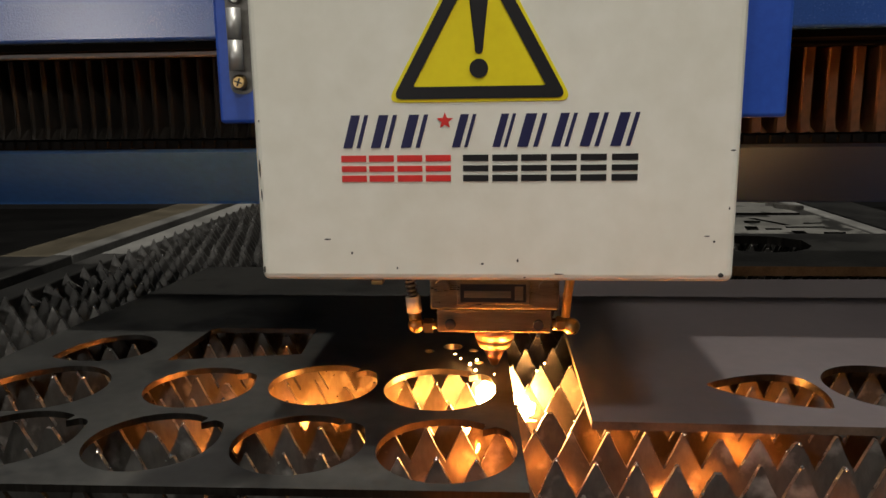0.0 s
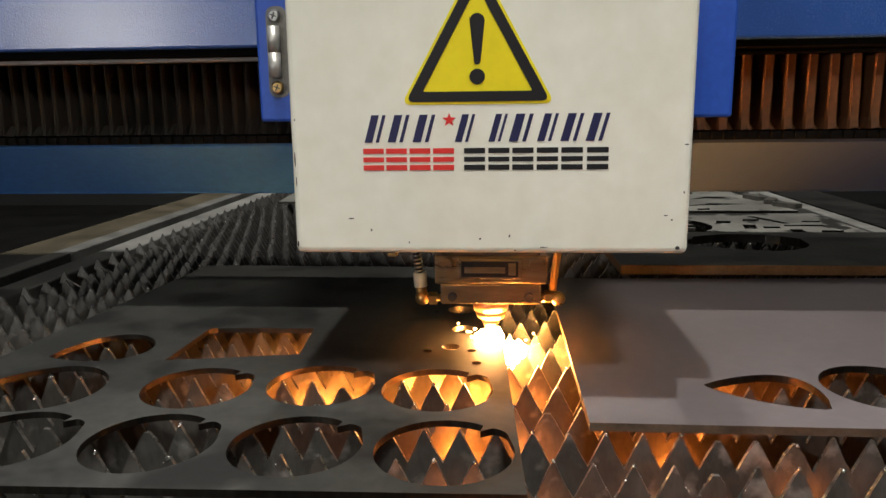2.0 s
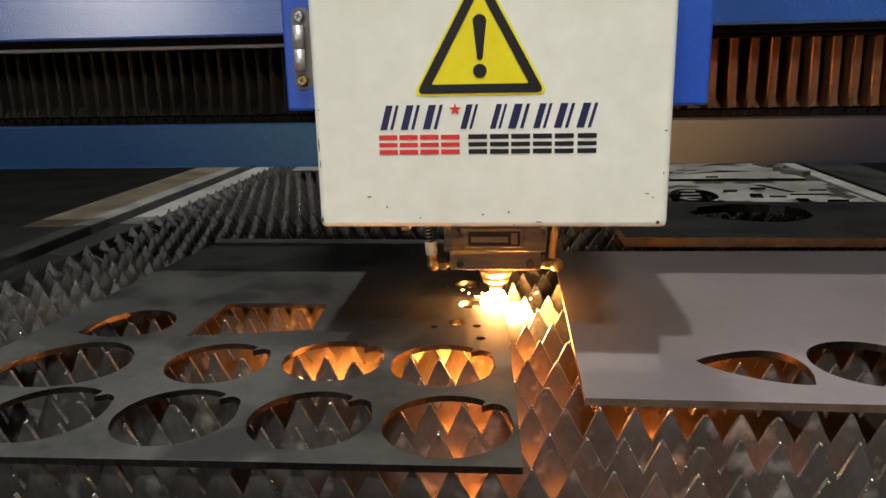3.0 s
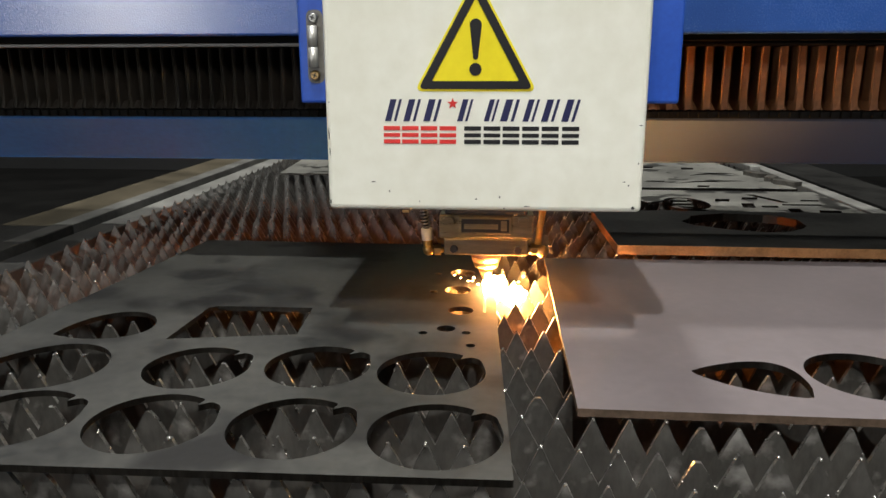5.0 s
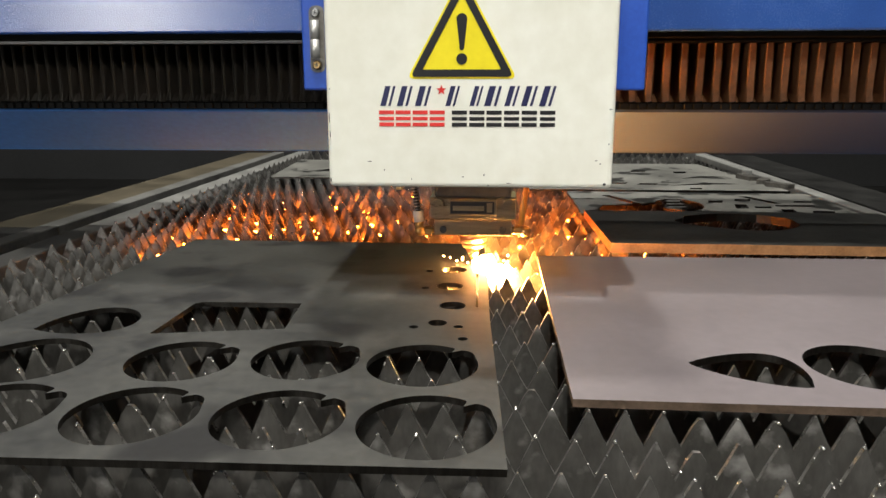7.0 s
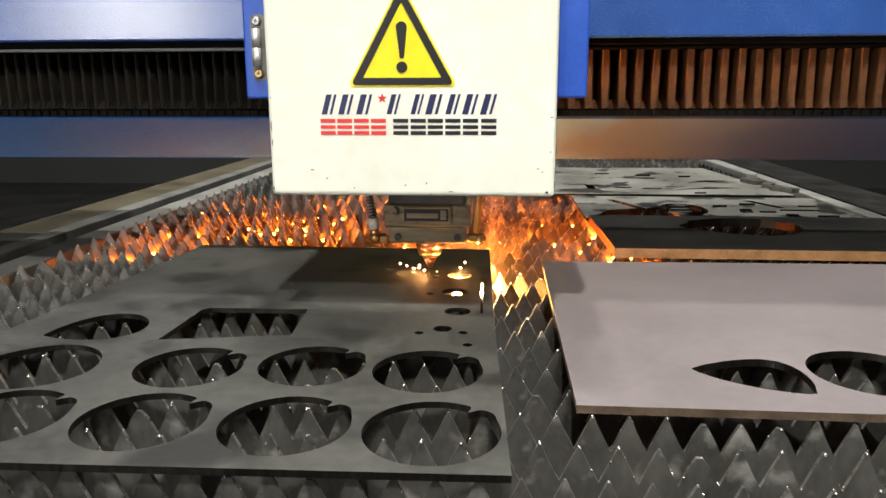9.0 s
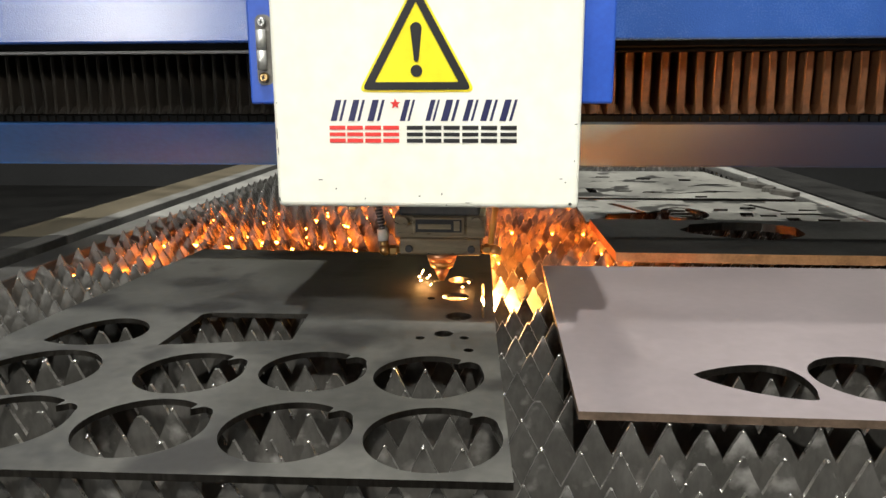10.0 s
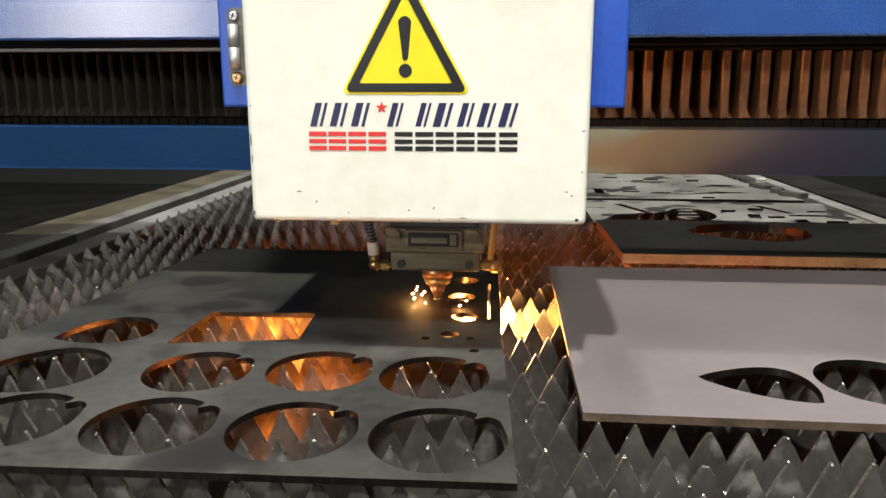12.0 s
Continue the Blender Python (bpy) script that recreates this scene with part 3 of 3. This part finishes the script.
def cutting_head():
    h = thing("laser_carriage", 0, 0, 0, "white hooded laser cutting head with a yellow warning sticker", "laser carriage")
    z = TOP
    x0, x1 = -0.2745, 0.0965
    # hood: five thin walls, open below and behind
    bm = bmesh.new()
    box(x0, x1, 0.0, 0.24, z + 0.161, z + 0.90, 0.006, 3, bm)
    low = [f for f in bm.faces if f.normal.z < -0.9 or f.normal.y > 0.9]
    bmesh.ops.delete(bm, geom=low, context="FACES")
    bmesh.ops.solidify(bm, geom=bm.faces, thickness=0.002)
    part("hood", bm, WHITE, h, "cream white enamelled hood with scuffed edges")
    for a, b in ((-0.309, -0.2747), (0.0967, 0.1355)):
        part("side_bracket", box(a, b, 0.022, 0.2615, z + 0.286, z + 0.43, 0.003), BLUE_FLAT, h, "blue painted side bracket")
    part("carriage", box(-0.26, 0.08, 0.2425, 0.2615, z + 0.30, z + 0.45), DARK_METAL, h)
    part("slide", box(-0.15, -0.028, 0.20, 0.2415, z + 0.1165, z + 0.60, 0.004), DARK_METAL, h)
    leaf_loop = round_corner([(-0.2985, z + 0.309), (-0.2785, z + 0.309), (-0.2785, z + 0.393), (-0.2985, z + 0.393)], 0.0095)
    hinge = part("hinge", flat([leaf_loop], 0.0035), DULL, h, "worn chrome hinge with rusty screws")
    hinge.location = (0, 0.0215, 0)
    for a, b in ((0.3275, 0.3503), (0.3512, 0.3745)):
        k = smooth(part("knuckle", cyl(0.0056, 0.0056, (-0.2902, 0.0162, z + a), (-0.2902, 0.0162, z + b), 24), SATIN, hinge))
        k.location = (0, -0.0215, 0)
    for b, mat in ((0.3182, BRASS), (0.3838, CHROME)):
        k = smooth(part("screw", cyl(0.0062, 0.0042, (-0.2892, 0.0178, z + b), (-0.2892, 0.0148, z + b), 20), mat, hinge, "cross-head screw"))
        k.location = (0, -0.0215, 0)
        for turn in (0, 90):
            bm = box(-0.0032, 0.0032, -0.0003, 0.0003, -0.0006, 0.0006)
            bmesh.ops.rotate(bm, verts=bm.verts, cent=(0, 0, 0), matrix=Matrix.Rotation(radians(turn + 20), 3, "Y"))
            bmesh.ops.translate(bm, verts=bm.verts, vec=(-0.2892, 0.0145, z + b))
            part("screw_slot", bm, INK, hinge).location = (0, -0.0215, 0)
    # sensor block and nozzle
    cx = -0.089
    part("upper_block", box(cx - 0.070, cx + 0.070, 0.208, 0.292, z + 0.080, z + 0.116, 0.0025), HEAD_METAL, h, "brushed metal block")
    part("lower_block", box(cx - 0.063, cx + 0.063, 0.211, 0.289, z + 0.053, z + 0.0795, 0.0025), HEAD_METAL, h, "brushed metal block")
    drawer = part("lens_drawer", box(cx - 0.040, cx + 0.038, 0.2005, 0.2075, z + 0.088, z + 0.114, 0.001), HEAD_METAL, h, "small lens drawer")
    part("inset", box(cx - 0.036, cx + 0.034, 0.1985, 0.2002, z + 0.0915, z + 0.111), INK, drawer)
    part("label", box(cx - 0.032, cx + 0.018, 0.1975, 0.1984, z + 0.0965, z + 0.104), HEAD_METAL, drawer)
    part("label", box(cx + 0.022, cx + 0.031, 0.1975, 0.1984, z + 0.094, z + 0.109), HEAD_METAL, drawer)
    for x in (-0.056, 0.056):
        part("knob", cyl(0.0085, 0.0085, (cx + x, 0.2075, z + 0.106), (cx + x, 0.200, z + 0.106), 18), HEAD_METAL, h)
    for x in (-0.048, 0.048):
        part("bolt", cyl(0.006, 0.0055, (cx + x, 0.2108, z + 0.063), (cx + x, 0.207, z + 0.063), 14), DARK_METAL, h)
    collar = smooth(part("collar", cyl(0.022, 0.0255, (cx, 0.25, z + 0.036), (cx, 0.25, z + 0.0525), 32), COPPER, h, "copper nozzle collar"))
    smooth(part("collar_ring", cyl(0.018, 0.0215, (cx, 0.25, z + 0.026), (cx, 0.25, z + 0.0358), 32), BRASS, h))
    smooth(part("nozzle", cyl(0.004, 0.0145, (cx, 0.25, z + 0.0035), (cx, 0.25, z + 0.0258), 28), COPPER, h, "tapered copper nozzle"))
    # hoses
    pts = [(cx - 0.0895 - 0.0013 * k, 0.22, z + 0.091 + 0.008 * k) for k in range(12)]
    spring = smooth(part("spring_hose", tube(pts, 0.0042), DARK_METAL, h, "hose in a wire spring"))
    coil = []
    for k in range(150):
        p, a = Vector(pts[0]).lerp(Vector(pts[-1]), k / 149), k * 0.75
        coil.append((p.x + 0.0056 * math.cos(a), p.y + 0.0056 * math.sin(a), p.z))
    smooth(part("coil", tube(coil, 0.0011, 6), CHROME, spring, "bright wire coil"))
    smooth(part("ferrule", cyl(0.0085, 0.0085, (cx - 0.0885, 0.22, z + 0.074), (cx - 0.090, 0.22, z + 0.092), 16), HOSE_WHITE, h, "white hose ferrule"))
    smooth(part("elbow", tube([(cx - 0.0885, 0.22, z + 0.076), (cx - 0.0880, 0.22, z + 0.068), (cx - 0.0870, 0.22, z + 0.062)], 0.0072), BRASS, h, "brass elbow"))
    for x in (-0.0865, 0.0845):
        bm = bmesh.new()
        bmesh.ops.create_uvsphere(bm, u_segments=20, v_segments=12, radius=0.0095, matrix=Matrix.Translation((cx + x, 0.219, z + 0.0595)))
        smooth(part("ball_fitting", bm, BRASS, h, "round brass swivel fitting"))
        smooth(part("pin", cyl(0.0045, 0.0045, (cx + x, 0.219, z + 0.0595), (cx + x * 0.72, 0.219, z + 0.0595), 14), BRASS, h))
    part("nut", cyl(0.0085, 0.0085, (cx - 0.078, 0.22, z + 0.0585), (cx - 0.068, 0.22, z + 0.0585), 6), BRASS, h, "brass hex nut")
    part("nut", cyl(0.0085, 0.0085, (cx + 0.068, 0.22, z + 0.062), (cx + 0.077, 0.22, z + 0.062), 6), BRASS, h, "brass hex nut")
    smooth(part("hose", tube([(cx + 0.083, 0.22, z + 0.18), (cx + 0.085, 0.22, z + 0.13), (cx + 0.080, 0.22, z + 0.095), (cx + 0.078, 0.22, z + 0.070)], 0.005), HOSE_YELLOW, h, "amber hose"))
    smooth(part("elbow", tube([(cx + 0.062, 0.22, z + 0.062), (cx + 0.088, 0.22, z + 0.062)], 0.006), BRASS, h, "brass fitting"))
    for x, zz, w in ((0.083, 0.133, 0.010), (0.100, 0.135, 0.013)):
        part("clamp", box(cx + x - w / 2, cx + x + w / 2, 0.205, 0.235, z + zz, z + zz + 0.011, 0.0015), BRASS, h, "small brass clamp")
    part("tab", box(-0.186, -0.177, 0.004, 0.03, z + 0.157, z + 0.1605, 0.0008), BRASS, h)
    # scuffs and chipped paint on the hood
    rnd = random.Random(3)
    for x, zz, w, t in ((-0.219, 0.195, 0.007, 0.0016), (-0.164, 0.172, 0.0012, 0.0024), (-0.0965, 0.1755, 0.0026, 0.0022), (-0.069, 0.178, 0.0016, 0.003), (0.0745, 0.1975, 0.005, 0.0012), (0.080, 0.1935, 0.002, 0.002),
                         (0.0865, 0.167, 0.004, 0.0042), (0.0905, 0.2625, 0.0045, 0.0014), (0.090, 0.219, 0.0014, 0.0032), (-0.0635, 0.1645, 0.0022, 0.0016), (-0.037, 0.1675, 0.008, 0.0012), (-0.200, 0.184, 0.0018, 0.0026), (-0.271, 0.252, 0.0012, 0.016), (-0.2705, 0.231, 0.001, 0.010), (-0.2715, 0.170, 0.0016, 0.006), (-0.2695, 0.288, 0.001, 0.003)):
        loop = [(x + w / 2 * math.cos(a) * rnd.uniform(0.6, 1.2), z + zz + t / 2 * math.sin(a) * rnd.uniform(0.6, 1.2)) for a in np.linspace(0, 2 * math.pi, 9)[:-1]]
        part("paint_chip", flat([loop], 0.0004), DARK_METAL, h, "chipped paint").location = (0, -0.0003, 0)
    markings(h)
    return h


def flat(loops, thick=0.0006):
    """Turns an x-y outline into one that stands on the hood's front face."""
    bm = outline_solid(loops, thick)
    bmesh.ops.rotate(bm, verts=bm.verts, cent=(0, 0, 0), matrix=Matrix.Rotation(radians(90), 3, "X"))
    return bm


def round_corner(pts, r, n=6):
    out = []
    for i, p in enumerate(pts):
        p, a, b = Vector(p), Vector(pts[i - 1]), Vector(pts[(i + 1) % len(pts)])
        u, v = (a - p).normalized(), (b - p).normalized()
        half = u.angle(v) / 2
        d = r / math.tan(half)
        s, e = p + u * d, p + v * d
        for k in range(n + 1):
            w = k / n
            q = (1 - w) ** 2 * s + 2 * w * (1 - w) * p + w * w * e
            out.append((q.x, q.y))
    return out


def markings(h):
    z = TOP

    def put(name, loops, mat, depth, label="", parent=h):
        ob = part(name, flat(loops), mat, parent, label)
        ob.location = (0, -depth, 0)
        return ob

    cx, zb = -0.0988, z + 0.3005

    def tri(inset, r):
        w, ht = 0.0700, 0.1265
        i = inset
        return round_corner([(cx - w + i * 1.75, zb + i), (cx + w - i * 1.75, zb + i), (cx, zb + ht - i * 2.05)], r)

    sign = put("warning_sticker", [tri(0.0, 0.006)], YELLOW, 0.0006, "yellow and black warning triangle sticker")
    put("border", [tri(0.0024, 0.005), tri(0.0115, 0.0012)], INK, 0.0008, "", sign)
    mark = [(cx - 0.0068, zb + 0.078), (cx - 0.003, zb + 0.040), (cx + 0.003, zb + 0.038), (cx + 0.0068, zb + 0.073)]
    mark = [mark[0], mark[1], *[(cx + 0.003 * math.cos(a), zb + 0.038 + 0.003 * math.sin(a)) for a in np.linspace(math.pi, 2 * math.pi, 8)], mark[2], mark[3],
            *[(cx + 0.0068 * math.cos(a), zb + 0.073 + 0.0068 * math.sin(a)) for a in np.linspace(0, math.pi, 10)]]
    put("exclamation_bar", [mark], INK, 0.0008, "", sign)
    put("exclamation_dot", [ring(cx, zb + 0.0245, 0.0070, 24)], INK, 0.0008, "", sign)

    # maker's mark as plain slanted navy bars, a red star, red and black bars
    def at(px):
        return -0.2039 + (px - 606) / 534 * 0.226

    for a, b in ((606, 655), (657, 708), (712, 765), (805, 850), (878, 920), (922, 978), (983, 1030), (1033, 1085), (1087, 1140)):
        u, v, lean, lo, hi = at(a), at(b) - 0.004, 0.007, z + 0.2665, z + 0.2915
        for p, q in ((u, u + (v - u) * 0.42), (u + (v - u) * 0.62, u + (v - u) * 0.80)):
            put("logo_bar", [[(p, lo), (q, lo), (q + lean, hi), (p + lean, hi)]], NAVY, 0.0006, "slanted navy logo bar")
    star = []
    sx, sz = at(793), z + 0.2865
    for k in range(10):
        r = 0.0066 if k % 2 == 0 else 0.0028
        a = math.pi / 2 + k * math.pi / 5
        star.append((sx + r * math.cos(a), sz + r * math.sin(a)))
    put("logo_star", [star], RED, 0.0006, "small red star")
    for k, px in enumerate((602, 653, 705, 757, 825, 878, 930, 983, 1036, 1091)):
        u, v, lo, hi = at(px), at(px + 46), z + 0.2405, z + 0.2608
        for p, q in ((0.0, 0.24), (0.38, 0.60), (0.76, 1.0)):
            put("logo_bar", [[(u, lo + (hi - lo) * p), (v, lo + (hi - lo) * p), (v, lo + (hi - lo) * q), (u, lo + (hi - lo) * q)]], RED if k < 4 else INK, 0.0006, "red logo bar" if k < 4 else "black logo bar")


# ---- fire under the nozzle ----
def spark_flame():
    f = thing("spark_flame", 0, 0, 0, "white-hot glow at the tip of the nozzle", "sparks")
    # The core is made larger to take in the glare round the hot spot.
    bm = bmesh.new()
    bmesh.ops.create_icosphere(bm, subdivisions=4, radius=1)
    for v in bm.verts:
        d = v.co.normalized()
        k = 0.92 + 0.28 * noise.noise(d * 1.7) + 0.12 * noise.noise(d * 4.3)
        v.co = Vector((0.021 * d.x * k, -0.018 + 0.024 * d.y * k, TOP - 0.001 + 0.019 * d.z * k))
    smooth(part("hot_core", bm, FLAME, f, "white-hot core"))
    bm = bmesh.new()
    bmesh.ops.create_icosphere(bm, subdivisions=2, radius=1, matrix=Matrix.Translation((0.030, 0.004, TOP - 0.034)) @ Matrix.Diagonal((0.005, 0.020, 0.014, 1)))
    smooth(part("molten_drip", bm, DRIP, f, "yellow-hot molten drip"))
    bm = bmesh.new()
    bmesh.ops.create_icosphere(bm, subdivisions=3, radius=1)
    for v in bm.verts:
        d = v.co.normalized()
        k = 0.85 + 0.45 * noise.noise(d * 2.1)
        v.co = Vector((0.028 + 0.020 * d.x * k, -0.028 + 0.019 * d.y * k, TOP - 0.012 + 0.017 * d.z * k))
    smooth(part("plume", bm, FLAME, f, "white-hot plume below the kerf"))
    return f


def spark_bits():
    """Tiny droplets that fly just over the sheet round the nozzle."""
    f = thing("spark_bits", 0, 0, 0, "tiny glowing droplets flying over the sheet", "sparks")
    rnd = random.Random(11)
    for k in range(9):
        a, d = rnd.uniform(math.pi * 0.75, math.pi * 1.9), rnd.uniform(0.018, 0.06)
        p = Vector((d * math.cos(a), d * math.sin(a) * 0.8, TOP + rnd.uniform(0.003, 0.012)))
        bm, q = bmesh.new(), rnd.uniform(0.0007, 0.0021) * rnd.random() ** 0.4
        bmesh.ops.create_icosphere(bm, subdivisions=2, radius=q, matrix=Matrix.Translation(p) @ Matrix.Diagonal((rnd.uniform(1.0, 1.8), 1, 0.9, 1)))
        smooth(part("droplet", bm, FLAME, f))
    return f


def spark_spray(seed, count, wide, reach, mat):
    """Streaks of molten metal that leave the kerf below the sheet, along +y before they are turned."""
    f = thing("spark_spray", 0, 0, 0, "orange streaks of molten metal below the sheet", "sparks")
    rnd = random.Random(seed)
    for k in range(count):
        far = 0.02 + reach * rnd.random() ** 1.2
        way = Vector((rnd.uniform(-wide, wide), 1, rnd.uniform(-0.10, 0.02))).normalized()
        p = way * far
        p.z -= 0.056
        long, r = rnd.uniform(0.012, 0.035), rnd.uniform(0.0012, 0.0032)
        part("streak", cyl(r, r * 0.3, p, p + way * long, 6), mat, f)
    return f


def spark_trail():
    """Cooler sparks that fly on between the slats, far beyond the cut, along +y before they are turned."""
    f = thing("spark_trail", 0, 0, 0, "dull orange sparks flying on between the slats", "sparks")
    rnd = random.Random(8)
    for k in range(300):
        p = Vector((rnd.uniform(-0.72, 0.42), rnd.uniform(0.16, 0.98), -rnd.uniform(0.039, 0.056)))
        way = Vector((p.x, p.y, 0)).normalized()
        r = rnd.uniform(0.0024, 0.0042)
        part("spark", cyl(r, r * 0.4, p, p + way * rnd.uniform(0.010, 0.024), 6), TRAIL, f)
    return f


hall()
cutting_table()
for i in range(50):
    slat(i)
sheets()
far_sheets()
GANTRY = gantry()
CUTTING_HEAD = cutting_head()
SPARK_FLAME = spark_flame()
SPARK_SPRAY = spark_spray(5, 24, 0.38, 0.32, JET)
SPARK_FAN = spark_spray(6, 40, 1.5, 0.42, EMBER)
SPARK_TRAIL = spark_trail()
SPARK_BITS = spark_bits()


def motions():
    walk(GANTRY, [(t, pose(0, y, 0)) for t, x, y in HEAD])
    walk(CUTTING_HEAD, [(t, pose(x, y, 0)) for t, x, y in HEAD])
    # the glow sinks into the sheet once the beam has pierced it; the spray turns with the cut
    def along(t, pairs):
        return float(np.interp(t, [a for a, _ in pairs], [b for _, b in pairs]))

    side = [(0, 0), (3, 0), (5, 0.016), (7, 0.02), (8.3, 0.05), (12, 0.055)]
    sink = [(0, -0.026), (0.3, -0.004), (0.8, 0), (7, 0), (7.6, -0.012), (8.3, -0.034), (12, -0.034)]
    turn = [(0, 82), (3, 80), (5, 60), (6, 20), (7, -10), (9.5, 5), (10, 15), (10.5, 60), (11, 84), (11.5, 94), (12, 102)]
    fan_turn = [(0, 226), (3, 222), (5, 280), (6, 340), (7, 365), (10.4, 365), (11, 405), (11.5, 440), (12, 464)]
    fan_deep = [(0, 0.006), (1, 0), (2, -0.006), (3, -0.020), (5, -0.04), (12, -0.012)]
    walk(SPARK_BITS, [(t, pose(x - 0.089, y + 0.25, 0, 0, 0, 25 * math.sin(3 * t))) for t, x, y in HEAD])
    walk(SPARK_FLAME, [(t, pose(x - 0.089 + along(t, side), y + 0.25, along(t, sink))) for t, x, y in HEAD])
    deep = [(0, 0), (1, -0.004), (2, -0.016), (3, -0.024), (5, -0.045), (6, -0.03), (7, -0.012), (10.3, -0.012), (11, -0.020), (12, -0.024)]
    lag = [(0, -0.045), (2, -0.10), (3, -0.15), (5, -0.05), (6, 0), (12, 0)]
    fan_lag = [(0, -0.03), (2, -0.08), (3.4, -0.12), (6, 0), (12, 0)]
    dip = [(0, -6), (3, -6), (5, -6), (6, 0), (7, 0), (12, 0)]
    walk(SPARK_SPRAY, [(t, pose(x - 0.089 + along(t, side), y + 0.25 + along(t, lag), TOP + along(t, deep), along(t, dip), 0, along(t, turn))) for t, x, y in HEAD])

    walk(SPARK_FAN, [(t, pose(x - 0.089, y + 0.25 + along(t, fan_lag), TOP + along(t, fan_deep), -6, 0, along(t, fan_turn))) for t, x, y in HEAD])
    drift = [(0, 20), (3, 20), (5, 20), (6, 12), (7, 0), (10.4, 0), (12, -30)]
    fall = [(0, -0.58), (3, -0.58), (4, -0.35), (5, -0.11), (6, -0.05), (7, 0), (10.6, 0), (11.4, -0.03), (12, -0.06)]
    walk(SPARK_TRAIL, [(t, pose(x - 0.089, y + 0.25, TOP + along(t, fall), 0, 0, along(t, drift))) for t, x, y in HEAD])


motions()
